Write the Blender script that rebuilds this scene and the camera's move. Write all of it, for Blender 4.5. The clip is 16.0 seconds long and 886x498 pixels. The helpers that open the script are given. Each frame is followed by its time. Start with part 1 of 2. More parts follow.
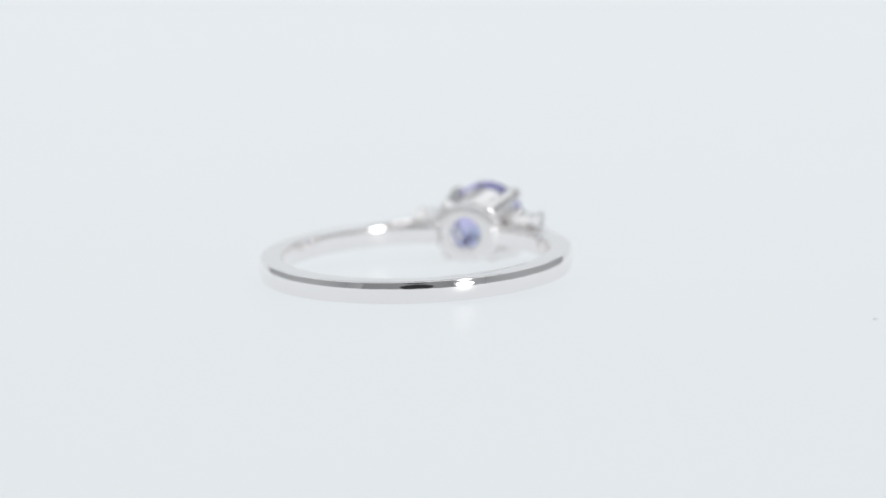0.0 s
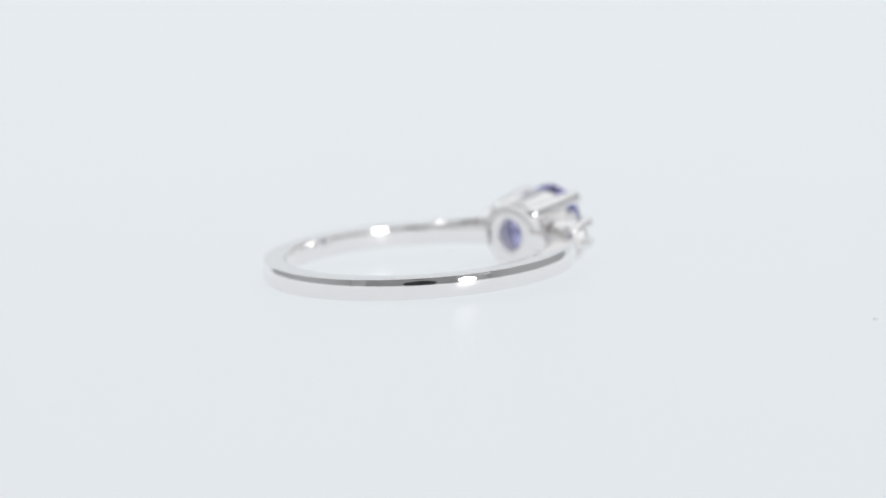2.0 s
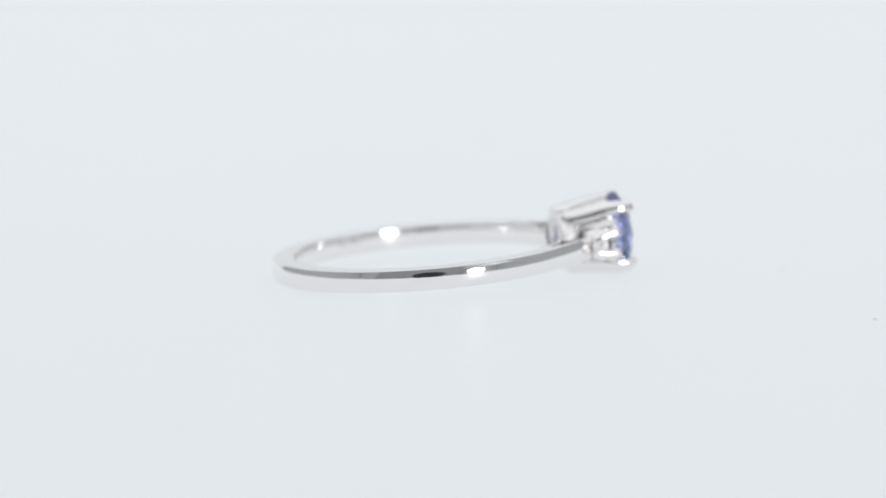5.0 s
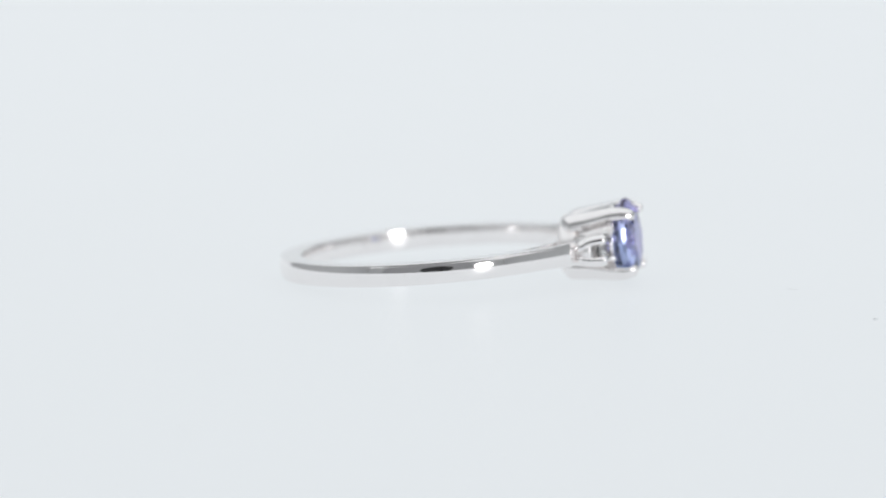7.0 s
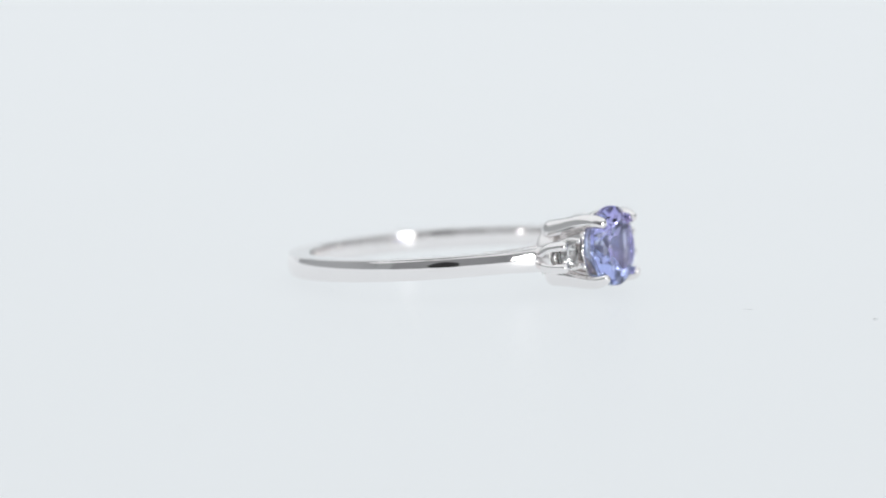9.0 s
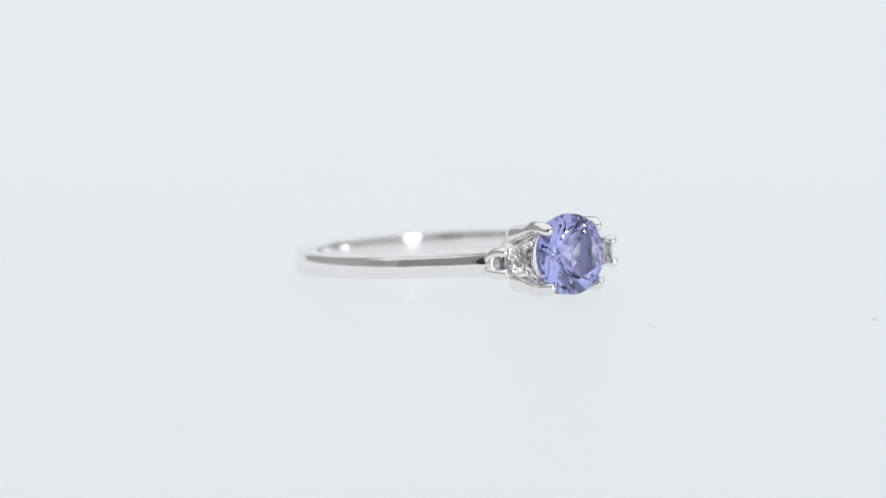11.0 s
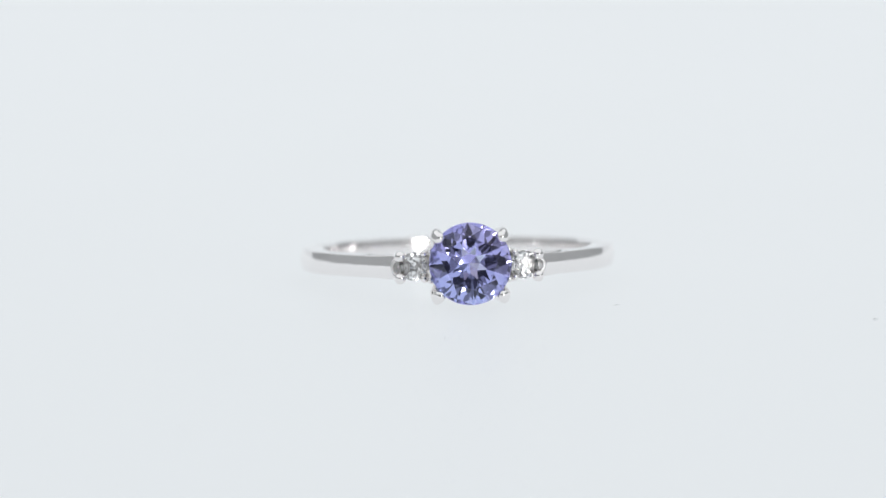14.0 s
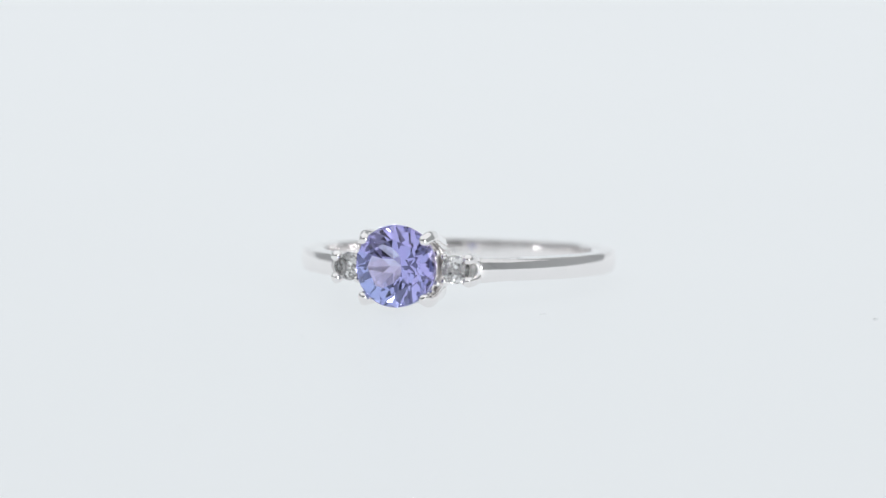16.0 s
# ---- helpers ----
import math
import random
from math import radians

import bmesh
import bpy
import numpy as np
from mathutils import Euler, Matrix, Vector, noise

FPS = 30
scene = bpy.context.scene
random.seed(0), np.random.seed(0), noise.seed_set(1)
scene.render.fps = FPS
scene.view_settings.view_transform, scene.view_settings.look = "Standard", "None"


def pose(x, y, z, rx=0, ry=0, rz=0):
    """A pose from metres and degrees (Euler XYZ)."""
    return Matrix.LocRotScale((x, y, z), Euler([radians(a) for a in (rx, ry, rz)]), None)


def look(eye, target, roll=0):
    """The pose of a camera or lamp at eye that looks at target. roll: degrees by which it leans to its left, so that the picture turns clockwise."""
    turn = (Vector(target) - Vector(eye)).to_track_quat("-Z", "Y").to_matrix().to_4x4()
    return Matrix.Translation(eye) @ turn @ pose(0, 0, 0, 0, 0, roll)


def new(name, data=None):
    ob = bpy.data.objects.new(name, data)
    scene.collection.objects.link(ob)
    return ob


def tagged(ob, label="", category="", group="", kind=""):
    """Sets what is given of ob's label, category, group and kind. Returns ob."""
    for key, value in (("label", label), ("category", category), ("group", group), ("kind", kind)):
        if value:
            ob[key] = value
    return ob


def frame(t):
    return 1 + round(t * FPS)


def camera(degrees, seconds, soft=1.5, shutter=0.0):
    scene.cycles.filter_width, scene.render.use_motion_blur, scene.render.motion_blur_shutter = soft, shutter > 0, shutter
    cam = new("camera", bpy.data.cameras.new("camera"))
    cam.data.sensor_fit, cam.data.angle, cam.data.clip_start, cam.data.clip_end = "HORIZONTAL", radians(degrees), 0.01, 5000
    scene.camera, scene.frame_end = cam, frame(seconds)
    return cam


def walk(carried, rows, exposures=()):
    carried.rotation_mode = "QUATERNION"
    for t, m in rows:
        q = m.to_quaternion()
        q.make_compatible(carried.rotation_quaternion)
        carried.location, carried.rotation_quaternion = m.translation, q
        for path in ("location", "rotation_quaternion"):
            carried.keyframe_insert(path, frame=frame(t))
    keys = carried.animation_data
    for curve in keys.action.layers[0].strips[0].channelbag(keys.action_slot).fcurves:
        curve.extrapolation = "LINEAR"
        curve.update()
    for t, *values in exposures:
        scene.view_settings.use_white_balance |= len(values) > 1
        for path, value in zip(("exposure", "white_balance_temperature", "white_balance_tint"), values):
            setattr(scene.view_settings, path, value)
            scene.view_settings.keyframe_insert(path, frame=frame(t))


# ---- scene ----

MM = 0.001
LIFT = 0.630 * MM            # height over the table top of the point from which the ring is measured

# ---- camera: stands still, a long macro lens ----
cam = camera(15.82, 16.0, soft=1.35)
EYE = (0.0, -195.28 * MM, 28.08 * MM + LIFT)
AIM = (0.369 * MM, 0.162 * MM, 1.390 * MM + LIFT)
cam.data.dof.use_dof = True
cam.data.dof.focus_distance = 0.186
cam.data.dof.aperture_fstop = 27
walk(cam, [(0.0, look(EYE, AIM, -0.678)), (16.0, look(EYE, AIM, -0.678))])


# ---- light: a white photo tent with softboxes and small lamps ----
def make_world():
    w = bpy.data.worlds.new("studio")
    w.use_nodes = True
    w.node_tree.nodes["Background"].inputs[0].default_value = (0.9, 0.95, 1.0, 1)
    w.node_tree.nodes["Background"].inputs[1].default_value = 0.12
    scene.world = w


def softbox(name, azimuth, elevation, distance, width, height, power, tint=(1, 1, 1)):
    """A lamp round the ring: azimuth in degrees to the right of the camera's side."""
    a, e = radians(azimuth), radians(elevation)
    at = Vector((math.sin(a) * math.cos(e), -math.cos(a) * math.cos(e), math.sin(e))) * distance
    data = bpy.data.lights.new(name, "AREA")
    data.shape, data.size, data.size_y, data.energy, data.color = "RECTANGLE", width, height, power, tint
    ob = new(name, data)
    ob.matrix_world = look(at, (0, 0, 0.002))
    return ob


make_world()
roof = softbox("overhead_softbox", 180, 45, 0.4, 1.36, 1.02, 2.45, (0.97, 0.99, 1.0))
roof.matrix_world = pose(0, -0.12, 0.355)
softbox("key_softbox", 33.6, 9, 0.24, 0.050, 0.075, 0.125).data.shape = "ELLIPSE"
scene.view_settings.exposure = 0.0


# ---- materials ----
def material(name, colour, rough=0.5, metal=0.0, bump=0.0, scale=400.0, vary=0.06, wear=0.3, **more):
    """A surface with two scales of variation in colour and gloss and a fine relief."""
    m = bpy.data.materials.new(name)
    m.use_nodes = True
    nodes, links = m.node_tree.nodes, m.node_tree.links
    b = nodes["Principled BSDF"]
    b.inputs["Metallic"].default_value = metal
    for key, value in more.items():
        b.inputs[key.replace("_", " ")].default_value = value
    co = nodes.new("ShaderNodeTexCoord")
    fine, wide = nodes.new("ShaderNodeTexNoise"), nodes.new("ShaderNodeTexNoise")
    fine.inputs["Scale"].default_value, wide.inputs["Scale"].default_value = scale, scale / 12
    fine.inputs["Detail"].default_value = 6
    add = nodes.new("ShaderNodeMath")
    add.operation = "ADD"
    for n, k in ((fine, 0), (wide, 1)):
        links.new(co.outputs["Object"], n.inputs["Vector"])
        links.new(n.outputs["Fac"], add.inputs[k])
    tone = nodes.new("ShaderNodeMapRange")
    tone.inputs["From Min"].default_value, tone.inputs["From Max"].default_value = 0.6, 1.4
    tone.inputs["To Min"].default_value, tone.inputs["To Max"].default_value = 1 - vary, 1 + vary
    links.new(add.outputs[0], tone.inputs["Value"])
    mul = nodes.new("ShaderNodeVectorMath")
    mul.operation = "SCALE"
    mul.inputs[0].default_value = colour
    links.new(tone.outputs[0], mul.inputs["Scale"])
    links.new(mul.outputs[0], b.inputs["Base Color"])
    gloss = nodes.new("ShaderNodeMapRange")
    gloss.inputs["From Min"].default_value, gloss.inputs["From Max"].default_value = 0.6, 1.4
    gloss.inputs["To Min"].default_value, gloss.inputs["To Max"].default_value = rough * (1 - wear), rough * (1 + wear)
    links.new(add.outputs[0], gloss.inputs["Value"])
    links.new(gloss.outputs[0], b.inputs["Roughness"])
    if bump:
        relief = nodes.new("ShaderNodeBump")
        relief.inputs["Strength"].default_value, relief.inputs["Distance"].default_value = bump, 0.0001
        links.new(fine.outputs["Fac"], relief.inputs["Height"])
        links.new(relief.outputs[0], b.inputs["Normal"])
    return m


def gem(name, colour, ior, across=None):
    """Clear coloured crystal; across: the second colour that it shows in another direction (pleochroism)."""
    m = bpy.data.materials.new(name)
    m.use_nodes = True
    nodes, links = m.node_tree.nodes, m.node_tree.links
    nodes.remove(nodes["Principled BSDF"])
    glass = nodes.new("ShaderNodeBsdfGlass")
    glass.inputs["Color"].default_value = (*colour, 1)
    glass.inputs["Roughness"].default_value = 0.0
    glass.inputs["IOR"].default_value = ior
    links.new(glass.outputs[0], nodes["Material Output"].inputs["Surface"])
    if across:
        co, lean, span, mix = (nodes.new("ShaderNode" + kind) for kind in ("TexCoord", "VectorMath", "MapRange", "Mix"))
        lean.operation, mix.data_type = "DOT_PRODUCT", "RGBA"
        lean.inputs[1].default_value = (0.0, 0.5, 0.86)
        span.inputs["From Min"].default_value, span.inputs["From Max"].default_value = -0.6, 0.6
        links.new(co.outputs["Normal"], lean.inputs[0])
        links.new(lean.outputs["Value"], span.inputs["Value"])
        links.new(span.outputs[0], mix.inputs[0])
        mix.inputs[6].default_value, mix.inputs[7].default_value = (*across, 1), (*colour, 1)
        links.new(mix.outputs[2], glass.inputs["Color"])
    return m


SILVER = material("polished_white_metal", (0.94, 0.915, 0.91), 0.045, 1.0, 0.07, 900, 0.015)
SATIN = material("satin_white_metal", (0.945, 0.92, 0.915), 0.12, 1.0, 0.07, 900, 0.015)
BRUSHED = material("brushed_white_metal", (0.945, 0.92, 0.915), 0.32, 1.0, 0.1, 900, 0.02)
TANZANITE = gem("violet_blue_gem", (0.885, 0.815, 1.0), 1.69, across=(0.80, 0.88, 1.0))
CLEAR = gem("clear_gem", (1.0, 1.0, 1.0), 2.1)
ACRYLIC = material("glowing_white_acrylic", (0.12, 0.124, 0.127), 0.42, 0.0, 0.0, 25, 0.004, wear=0.06, IOR=1.10, Specular_IOR_Level=0.26)
# Glow added over the whole sheet: reads white and thins the ring's shadow.
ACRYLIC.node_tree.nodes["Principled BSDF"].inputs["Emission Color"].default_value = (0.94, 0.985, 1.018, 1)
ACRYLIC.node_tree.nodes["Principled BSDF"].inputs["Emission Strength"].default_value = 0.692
FABRIC = material("white_tent_fabric", (0.50, 0.505, 0.51), 0.9, 0.0, 0.3, 300, 0.04)
FRONT_GREY = material("grey_front_panel", (0.33, 0.33, 0.335), 0.9, 0.0, 0.3, 300, 0.08)
BLACK = material("black_lens_barrel", (0.012, 0.012, 0.013), 0.5, 0.0, 0.1, 300, 0.1)
FLUFF = material("pale_grey_dust", (0.55, 0.56, 0.58), 0.9, 0.0, 0.0, 3000, 0.1)


# ---- mesh helpers ----
def part(name, bm, mat, parent=None, label="", smooth=True):
    """Link a bmesh as one mesh object under a thing or a part."""
    me = bpy.data.meshes.new(name)
    bmesh.ops.recalc_face_normals(bm, faces=bm.faces)
    for face in bm.faces:
        face.smooth = smooth
    bm.to_mesh(me)
    bm.free()
    me.materials.append(mat)
    ob = new(name, me)
    if parent:
        ob.parent = parent
    return tagged(ob, label)


def skin(bm, rings, closed=False, caps=True):
    """Faces between rings of points with the same count; closed joins the last to the first."""
    vs = [[bm.verts.new(q) for q in ring] for ring in rings]
    n = len(vs[0])
    for a, b in zip(vs, vs[1:] + vs[:1] if closed else vs[1:]):
        for k in range(n):
            bm.faces.new((a[k], a[(k + 1) % n], b[(k + 1) % n], b[k]))
    if caps and not closed:
        bm.faces.new(vs[0])
        bm.faces.new(vs[-1])
    return vs


def tube(bm, path, radii, sides=16, flat=1.0, up=(0, 0, 1), square=1.0):
    """A rod along a path with a radius at each point and rounded ends."""
    path = [Vector(q) for q in path]
    rings = []

    def c(a):
        return math.copysign(abs(math.cos(a)) ** square, math.cos(a))

    def d(a):
        return math.copysign(abs(math.sin(a)) ** square, math.sin(a))
    for k, q in enumerate(path):
        way = (path[min(k + 1, len(path) - 1)] - path[max(k - 1, 0)]).normalized()
        s = way.cross(Vector(up)).normalized()
        u = s.cross(way)
        if k in (0, len(path) - 1):
            sign = -1 if k == 0 else 1
            caps = [[q + way * sign * radii[k] * math.sin(g) + (s * c(a) * flat + u * d(a)) * radii[k] * math.cos(g)
                     for a in (math.tau * j / sides for j in range(sides))] for g in (0, 0.5, 1.0, 1.4)]
            rings += caps[::-1] if k == 0 else caps
        else:
            rings.append([q + (s * c(a) * flat + u * d(a)) * radii[k] for a in (math.tau * j / sides for j in range(sides))])
    skin(bm, rings)


def bezier(pts, n):
    """n + 1 points along a smooth line through the given ones."""
    pts = [Vector(q) for q in pts]
    out = []
    for k in range(len(pts) - 1):
        a, b, c, d = pts[max(k - 1, 0)], pts[k], pts[k + 1], pts[min(k + 2, len(pts) - 1)]
        for j in range(n):
            t = j / n
            out.append(0.5 * ((2 * b) + (c - a) * t + (2 * a - 5 * b + 4 * c - d) * t * t + (3 * b - a - 3 * c + d) * t ** 3))
    return out + [pts[-1]]


def lathe(bm, profile, sides=64):
    """A closed profile of (along x, radius) turned round the x axis."""
    rings = [[(x, r * math.cos(math.tau * j / sides), r * math.sin(math.tau * j / sides)) for x, r in profile] for j in range(sides)]
    skin(bm, rings, closed=True)


def brilliant(bm, radius, crown, depth, table=0.57, turn=0.0, girdle=0.05):
    """A round brilliant cut, facing +x, its girdle at x = 0."""
    c22 = math.cos(math.pi / 8)
    chance = random.Random(7)

    def off():
        return 1 + chance.uniform(-0.045, 0.045)

    def at(r, deg, x):
        a = radians(deg + turn)
        return bm.verts.new((x, r * math.cos(a), r * math.sin(a)))
    rt, g = radius * table, girdle * radius
    rho = rt + (radius - rt) * 0.48
    T = [at(rt * off(), 45 * i, g + crown) for i in range(8)]
    S = [at(rho / c22 * off(), 45 * i + 22.5, g + crown * (1 - 0.48)) for i in range(8)]
    G = [at(radius, 7.5 * i, g) for i in range(48)]
    B = [at(radius, 7.5 * i, -g) for i in range(48)]
    L = [at(radius * 0.45 * off(), 45 * i + 22.5 + 1.5 * (off() - 1) * 50, -g - depth * 0.62) for i in range(8)]
    M = [at(radius * 0.25 * off(), 45 * i, -g - depth * 0.80) for i in range(8)]
    C = at(0, 0, -g - depth)
    f = bm.faces.new
    f(T)
    for i in range(8):
        j, a, m, b = (i + 1) % 8, 6 * i, 6 * i + 3, (6 * i + 6) % 48
        f((T[i], T[j], S[i]))
        f((T[i], S[i], G[a], S[i - 1]))
        f((S[i], G[a], G[a + 1], G[a + 2], G[m]))
        f((S[i], G[m], G[m + 1], G[m + 2], G[b]))
        f((B[a], L[i - 1], M[i], L[i]))
        f((M[i], L[i], M[j]))
        f((C, M[i], M[j]))
        f((L[i], B[a], B[a + 1], B[a + 2], B[m]))
        f((L[i], B[m], B[m + 1], B[m + 2], B[b]))
    for i in range(48):
        j = (i + 1) % 48
        f((G[i], G[j], B[j], B[i]))


def scaled(bm, m=None):
    """Millimetres to metres, after an optional pose in millimetres."""
    bmesh.ops.transform(bm, matrix=Matrix.Scale(MM, 4) @ (m or Matrix()), verts=bm.verts)
    return bm


# ---- the tent ----
def slab(bm, lo, hi):
    v = [bm.verts.new((x, y, z)) for x in (lo[0], hi[0]) for y in (lo[1], hi[1]) for z in (lo[2], hi[2])]
    for q in ((0, 1, 3, 2), (4, 5, 7, 6), (0, 1, 5, 4), (2, 3, 7, 6), (0, 2, 6, 4), (1, 3, 7, 5)):
        bm.faces.new([v[k] for k in q])


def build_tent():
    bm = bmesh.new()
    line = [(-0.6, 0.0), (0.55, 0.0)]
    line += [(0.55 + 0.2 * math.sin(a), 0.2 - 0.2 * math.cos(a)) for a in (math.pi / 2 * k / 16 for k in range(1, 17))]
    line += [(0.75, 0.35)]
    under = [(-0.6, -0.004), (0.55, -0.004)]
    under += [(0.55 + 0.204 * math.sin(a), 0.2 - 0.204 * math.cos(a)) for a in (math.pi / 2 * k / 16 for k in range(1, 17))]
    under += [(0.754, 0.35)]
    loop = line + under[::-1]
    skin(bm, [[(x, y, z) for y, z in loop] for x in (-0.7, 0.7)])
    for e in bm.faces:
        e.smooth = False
    tagged(part("ground", bm, ACRYLIC, smooth=False), "seamless white acrylic photo table with an added even glow", "table", kind="structure")
    for name, boxes, mat, label in (
            ("wall_west", [((-0.71, -0.6, -0.01), (-0.702, 0.8, 0.37))], FABRIC, "white fabric side of a photo tent"),
            ("wall_east", [((0.702, -0.6, -0.01), (0.71, 0.8, 0.37))], FABRIC, "white fabric side of a photo tent"),
            ("wall_south", [((-0.702, -0.568, 0.0), (-0.46, -0.56, 0.368)), ((0.28, -0.568, 0.0), (0.702, -0.56, 0.368))],
             FABRIC, "white fabric front of a photo tent"),
            # Unseen grey panel, added for the dim front opening that the band mirrors.
            ("front_panel", [((-0.47, -0.58, 0.0), (0.29, -0.572, 0.368))], FRONT_GREY, "unseen grey panel in place of the tent's dim front opening"),
            ("wall_north", [((-0.71, 0.802, -0.01), (0.71, 0.81, 0.37))], FABRIC, "white fabric back of a photo tent"),
            ("ceiling", [((-0.71, -0.6, 0.372), (0.71, 0.81, 0.38))], FABRIC, "white fabric top of a photo tent")):
        bm = bmesh.new()
        for lo, hi in boxes:
            slab(bm, lo, hi)
        tagged(part(name, bm, mat, smooth=False), label, "tent", kind="structure")


def build_lens():
    """The film camera's own lens, which the polished metal mirrors as a black spot."""
    lens = tagged(new("camera_lens"), "black macro lens barrel facing the ring", "lens")
    m = look(EYE, AIM)
    bm = bmesh.new()
    lathe(bm, [(12, 8), (12, 40), (14, 44), (20, 45), (70, 45), (72, 43), (72, 4), (60, 4), (50, 8)])
    part("barrel", scaled(bm, Matrix.Rotation(radians(-90), 4, "Y")), BLACK, lens)
    bm = bmesh.new()
    lathe(bm, [(14, 0.05), (14, 10), (16, 10), (16, 0.05)])
    part("front_element", scaled(bm, Matrix.Rotation(radians(-90), 4, "Y")), BLACK, lens)
    lens.matrix_world = m
    return lens


# ---- the ring ----
R_OUT, R_IN = 9.725, 8.28
HALF = 0.645


def outline():
    """The outside of the band, seen along its axis: from the shoulder, which runs nearly straight, to the round back."""
    pts = []
    x, y = R_OUT * math.cos(radians(60)), R_OUT * math.sin(radians(60))
    n = 60
    for k in range(n + 1):
        d = k * 6.6 / n
        nu = 60 - 10 * min(1, d / 1.5) - 8.5 * max(0, min(1, (d - 1.5) / 4.2)) - 12 * max(0, (d - 5.7) / 0.9)
        pts.append((Vector((x, y, 0)), Vector((math.cos(radians(nu)), math.sin(radians(nu)), 0))))
        x, y = x + math.sin(radians(nu)) * 6.6 / n, y - math.cos(radians(nu)) * 6.6 / n
    pts.reverse()
    for k in range(1, 61):
        a = radians(60 + 2 * k)
        pts.append((Vector((R_OUT * math.cos(a), R_OUT * math.sin(a), 0)), Vector((math.cos(a), math.sin(a), 0))))
    return pts


def section(outer, inner, n, half, dome=0.13, edge=0.05, swell=0.035, ease=0.09):
    """One cut through the band: domed outside, softly rounded inside and eased edges."""
    out, cut, last = [], [], []

    def drop(q):
        return dome * (0.8 * q * q + 0.2 * q ** 4)
    top = -drop(0.93)
    for j in range(17):
        q = -0.93 + 1.86 * j / 16
        out.append((-drop(q), q * half))
    for g in (0.3, 0.6, 0.9, 1.2, 1.5):
        out.append((top - edge + edge * math.cos(g), half * 0.93 + half * 0.07 * math.sin(g)))
    for g in (0.0, 0.4, 0.8, 1.2, 1.5):
        cut.append((ease - ease * math.sin(g), half - ease + ease * math.cos(g)))
    for q in (0.95, 0.85, 0.75, 0.65, 0.5, 0.3, 0.1, -0.1, -0.3, -0.5, -0.65, -0.75, -0.85, -0.95):
        cut.append((-swell * (1 - abs(q) ** 3), q * (half - ease)))
    for g in (1.5, 1.2, 0.8, 0.4, 0.0):
        cut.append((ease - ease * math.sin(g), -half + ease - ease * math.cos(g)))
    for g in (1.5, 1.2, 0.9, 0.6, 0.3):
        last.append((top - edge + edge * math.cos(g), -half * 0.93 - half * 0.07 * math.sin(g)))
    return ([outer + n * r + Vector((0, 0, z)) for r, z in out] + [inner + n * r + Vector((0, 0, z)) for r, z in cut]
            + [outer + n * r + Vector((0, 0, z)) for r, z in last])


def build_shank(parent):
    """The band; at each shoulder it parts into an outer strap, which bears the side stone, and an inner one."""
    bm = bmesh.new()
    pts = outline()

    def flip(v):
        return Vector((v.x, -v.y, v.z))

    def inside(p):
        return p.normalized() * R_IN
    whole = [(p, inside(p), n) for p, n in pts if math.degrees(math.atan2(p.y, p.x)) > 41]
    loop = whole + [(flip(a), flip(b), flip(n)) for a, b, n in whole[-2::-1]]
    skin(bm, [section(a, b, n, HALF) for a, b, n in loop], caps=False)
    for side in (0, 1):
        turn = flip if side else (lambda v: v)
        outer = [(p, p - n * (0.52 + 0.35 * max(0, (math.degrees(math.atan2(p.y, p.x)) - 36) / 6)), n) for p, n in pts]
        outer = outer[:len(pts) - len(whole) + 1]
        skin(bm, [section(turn(a), turn(b), turn(n), HALF + 0.10 * max(0, 1 - k / 20), swell=0.0, ease=0.1) for k, (a, b, n) in enumerate(outer)], caps=False)
        a, b, n = outer[0]
        bm.faces.new([bm.verts.new(turn(v)) for v in section(a, b, n, HALF + 0.10, swell=0.0, ease=0.1)])
        inner = []
        for k in range(21):
            deg = 13 + 33 * k / 20
            d = Vector((math.cos(radians(deg)), math.sin(radians(deg)), 0))
            inner.append((d * (R_IN + 0.40), d * R_IN, d))
        skin(bm, [section(turn(a), turn(b), turn(n), HALF - 0.005, dome=0.06, edge=0.1) for a, b, n in inner], caps=False)
    bmesh.ops.remove_doubles(bm, verts=[v for v in bm.verts if v.co.x < 8.9], dist=0.0005)
    shank = part("shank", scaled(bm), SILVER, parent, "slim polished white metal band with a domed outside")
    shank.data.materials.append(SATIN)
    for face in shank.data.polygons:
        c, n = face.center, face.normal
        if math.hypot(c.x, c.y) < (R_IN + 0.12) * MM and c.x * n.x + c.y * n.y < 0:
            face.material_index = 1
    return shank


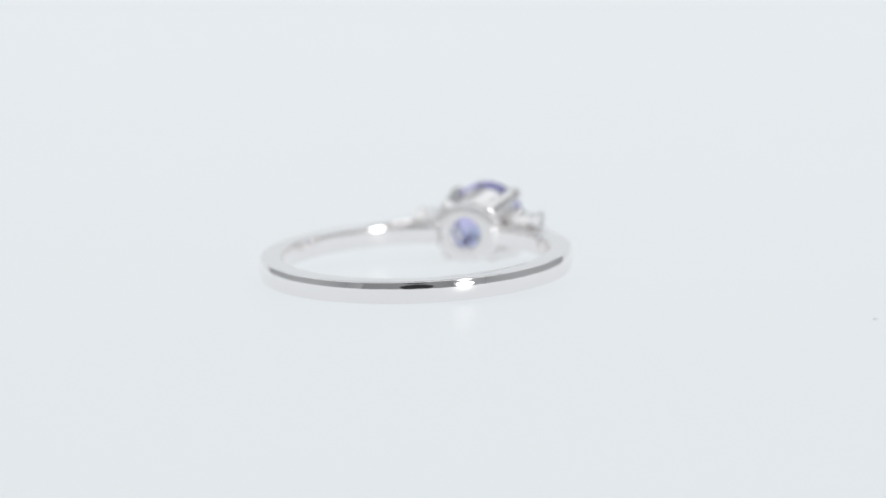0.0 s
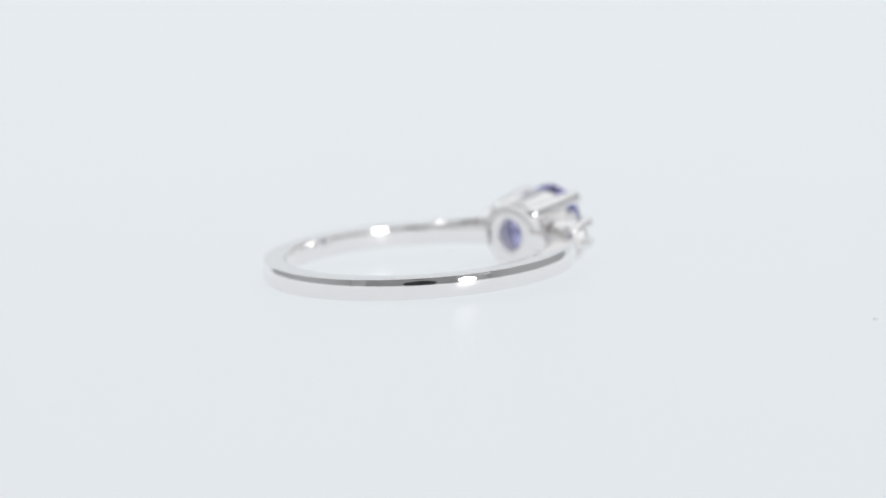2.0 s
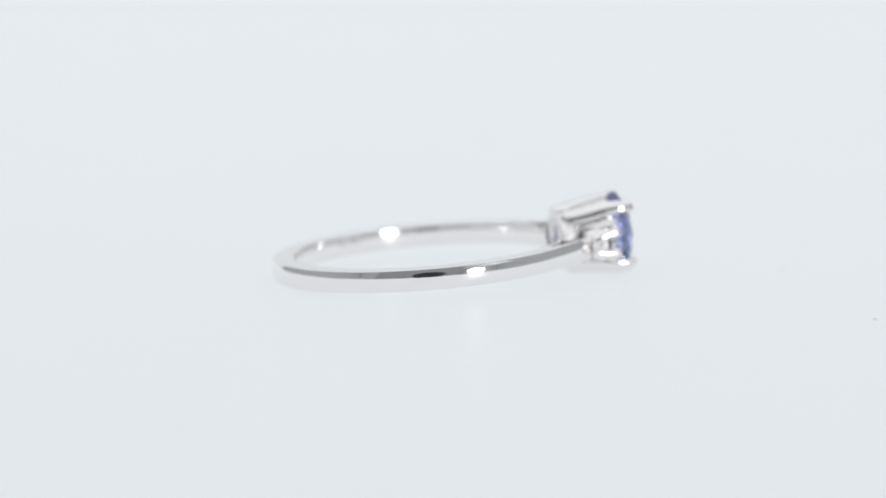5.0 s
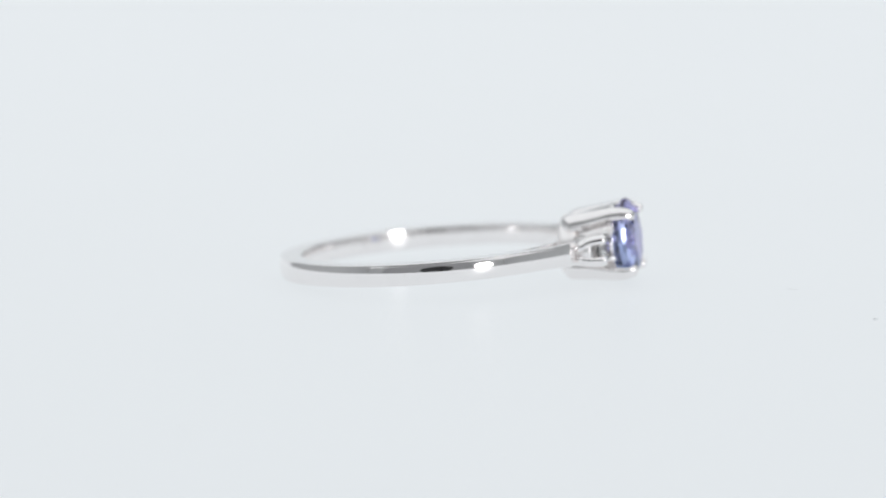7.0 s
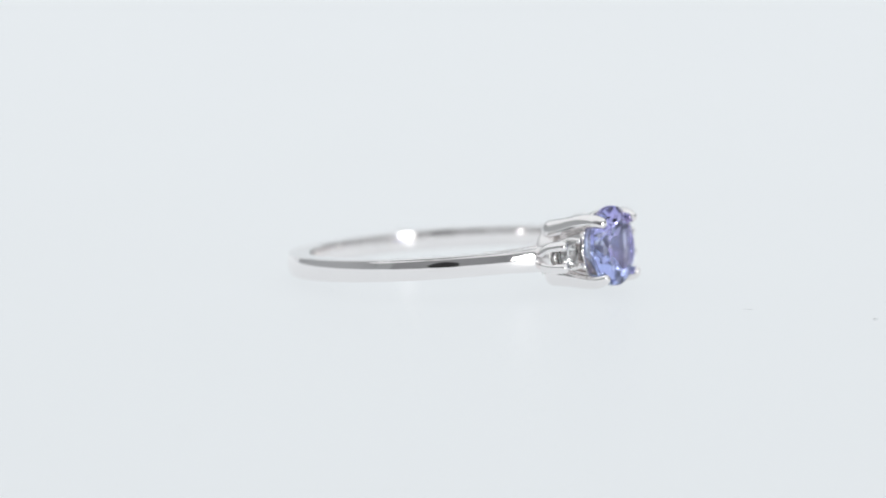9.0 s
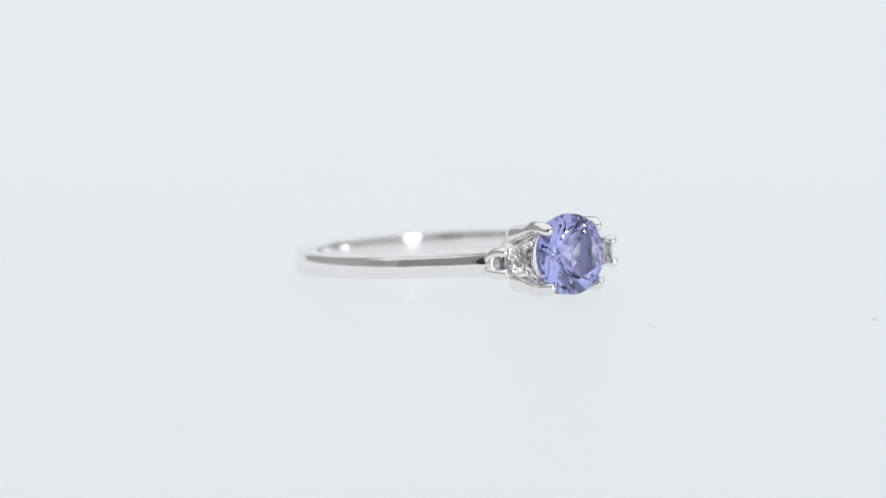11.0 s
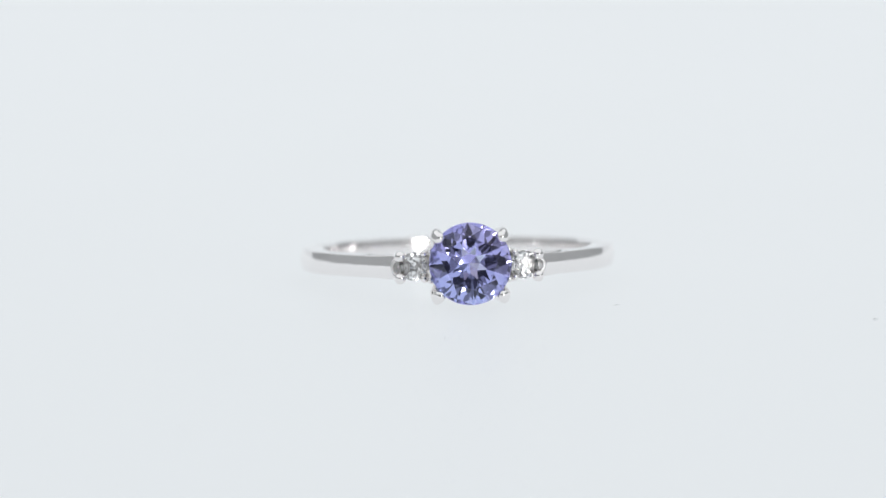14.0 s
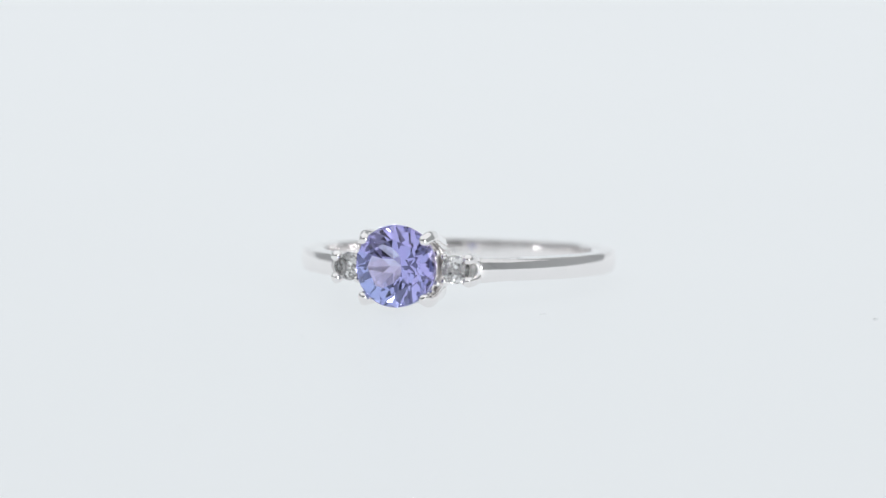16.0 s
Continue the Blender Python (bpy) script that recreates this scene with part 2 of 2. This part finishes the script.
def build_head(parent):
    bm = bmesh.new()
    lathe(bm, [(8.15, 1.02), (8.12, 1.1), (8.12, 1.95), (8.18, 2.05), (8.4, 2.1), (9.0, 2.02), (9.2, 1.9), (9.2, 1.7), (8.9, 1.35), (8.5, 1.05)])
    for v in bm.verts:
        if math.hypot(v.co.y, v.co.z) > 1.6:
            v.co.z *= 0.88
            v.co.y *= 1.14
    head = part("head", scaled(bm, Matrix.Translation((0, 0, 0.1))), BRUSHED, parent, "round pierced metal collar of the setting")
    bm = bmesh.new()
    lathe(bm, [(9.0, 1.62), (8.95, 1.75), (9.2, 1.85), (10.0, 2.04), (11.0, 2.26), (11.3, 2.32), (11.38, 2.27), (11.28, 2.17), (10.2, 1.84)])
    part("gallery_rail", scaled(bm, Matrix.Translation((0.15, 0, 0.22))), SILVER, head)
    for sy in (-1, 1):
        for sz in (-1, 1):
            bm = bmesh.new()
            u, up = Vector((0, sy * 0.749, sz * 0.687)), Vector((0, 0, 0.21))
            path = bezier([Vector((8.85, 0, 0.1)) + u * 2.02, Vector((10.1, 0, 0.16)) + u * 2.26, Vector((11.3, 0, 0)) + u * 2.55 + up,
                           Vector((12.15, 0, 0)) + u * 2.62 + up, Vector((12.55, 0, 0)) + u * 2.47 + up], 5)
            radii = [0.60 - 0.24 * min(1, k / 18) for k in range(len(path))]
            tube(bm, path, radii, 28, 0.82, (0, -0.34 * sy * sz, 0.94), 0.78)
            part("prong", scaled(bm), SILVER, head)
    return head


def build_ring():
    ring = tagged(new("ring"), "polished white metal ring with a violet-blue gem between clear stones", "ring")
    build_shank(ring)
    head = build_head(ring)
    bm = bmesh.new()
    brilliant(bm, 2.41, 0.48, 2.08, 0.65, 3.0)
    part("centre_stone", scaled(bm, Matrix.Translation((12.18, 0, 0.35)) @ Matrix.Rotation(radians(-2.6), 4, "Y")), TANZANITE, ring, "round faceted violet-blue gemstone", smooth=False)
    for side in (-1, 1):
        m = Matrix.Translation((11.0, side * 3.25, 0.17)) @ Matrix.Rotation(radians(12.5 * side), 4, "Z")
        bm = bmesh.new()
        lathe(bm, [(-1.7, 0.25), (-1.7, 0.7), (-0.9, 0.78), (-0.3, 0.86), (-0.2, 0.86), (-0.16, 0.78), (-0.45, 0.6), (-1.0, 0.25)], 32)
        cup = part("side_setting", scaled(bm, m), BRUSHED, ring)
        bm = bmesh.new()
        brilliant(bm, 0.84, 0.25, 0.68, 0.56, 5.0)
        part("side_stone", scaled(bm, m), CLEAR, cup, "small round colourless faceted stone", smooth=False)
        for sz in (-1, 1):
            bm = bmesh.new()
            path = bezier([(9.85, side * 4.16, sz * 0.40), (10.4, side * 4.12, sz * 0.58 + 0.09), (11.1, side * 4.04, sz * 0.64 + 0.13)], 7)
            tube(bm, path, [0.33] * len(path), 20, 1.0, (0, -0.34 * side * sz, 0.94), 0.8)
            part("prong", scaled(bm), SILVER, cup)
            bm = bmesh.new()
            path = bezier([(9.8, side * 2.45, sz * 0.60 + 0.1), (10.7, side * 2.56, sz * 0.80 + 0.15), (11.4, side * 2.68, sz * 0.74 + 0.2)], 4)
            tube(bm, path, [0.2] * len(path), 12)
            part("prong", scaled(bm), SILVER, cup)
        bm = bmesh.new()
        lathe(bm, [(-0.95, 0.05), (-0.95, 0.52), (-0.3, 0.62), (-0.05, 0.60), (-0.02, 0.42), (-0.25, 0.28), (-0.5, 0.05)], 24)
        q = Matrix.Translation((10.62, side * 4.02, 0.12)) @ Matrix.Rotation(radians(14 * side), 4, "Z")
        part("accent_seat", scaled(bm, q), BRUSHED, cup)
        bm = bmesh.new()
        brilliant(bm, 0.40, 0.12, 0.30, 0.6, 12.0)
        part("accent_stone", scaled(bm, q), CLEAR, cup, "tiny colourless faceted stone", smooth=False)
        for turn in (-36, -21, 21, 36):
            a = radians(90 - 90 * side + turn)
            bm = bmesh.new()
            bmesh.ops.create_uvsphere(bm, u_segments=14, v_segments=9, radius=0.19)
            part("bead", scaled(bm, Matrix.Translation((11.5, 2.46 * math.cos(a), 2.46 * math.sin(a) + 0.25))), SILVER, head)
    return ring


def build_dust():
    """Two fibres that ride on the turning table, and two still specks."""
    made = []
    for r, deg, turn, length in ((22.0, 65.0, 20, 0.55), (14.8, 109.0, 70, 0.42)):
        bm = bmesh.new()
        path = bezier([(-length / 2, 0, 0.02), (0, 0.05, 0.03), (length / 2, -0.02, 0.02)], 5)
        tube(bm, path, [0.010] * len(path), 6)
        ob = tagged(part("dust_fibre", scaled(bm), FLUFF), "tiny grey dust fibre on the white table", "dust", "dust on the table")
        made.append((ob, r, deg, turn))
    for x, y, size in ((24.80, -16.82, 0.13), (-12.20, -47.93, 0.09)):
        bm = bmesh.new()
        bmesh.ops.create_icosphere(bm, subdivisions=2, radius=size)
        for v in bm.verts:
            v.co *= 1 + 0.2 * noise.noise(v.co * 9)
            v.co.z = v.co.z * 0.25 + size * 0.25
        ob = tagged(part("dust_speck", scaled(bm), FLUFF), "tiny grey dust speck on the white table", "dust", "dust on the table")
        ob.location = (x * MM, y * MM, 0)
    return made


build_tent()
build_lens()
ring = build_ring()
fibres = build_dust()


# ---- what moves ----
def turned(t):
    """Degrees that the turntable has turned by."""
    return 10.937 * t - 1.846 * t * (t - 16) / 64


def sway(t):
    """Millimetres by which the turntable's worn bearing lifts the ring as it turns."""
    g = radians(turned(t))
    return -0.053 * (math.cos(g) - 1) + 0.094 * math.sin(g) - 0.083 * (math.cos(2 * g) - 1) - 0.061 * math.sin(2 * g)


def ring_pose(t):
    ph, b = radians(67.13 - turned(t)), radians(172.556 - turned(t))
    ta, le = radians(3.907), radians(0.08)
    h, z = Vector((math.cos(ph), math.sin(ph), 0)), Vector((0, 0, 1))
    x = math.cos(ta) * h + math.sin(ta) * z
    up = -math.sin(ta) * h + math.cos(ta) * z
    y = up.cross(x)
    y, up = math.cos(le) * y + math.sin(le) * up, math.cos(le) * up - math.sin(le) * y
    m = Matrix((x, y, up)).transposed().to_4x4()
    m.translation = Vector((1.32 * math.cos(b), 1.32 * math.sin(b), 0.717 + sway(t))) * MM + Vector((0, 0, LIFT))
    return m


def motions():
    walk(ring, [(k / 4, ring_pose(k / 4)) for k in range(65)])
    for ob, r, deg, turn in fibres:
        rows = []
        for k in range(33):
            a = deg - turned(k / 2)
            rows.append((k / 2, pose(r * MM * math.cos(radians(a)), r * MM * math.sin(radians(a)), 0, 0, 0, a + turn)))
        walk(ob, rows)


motions()
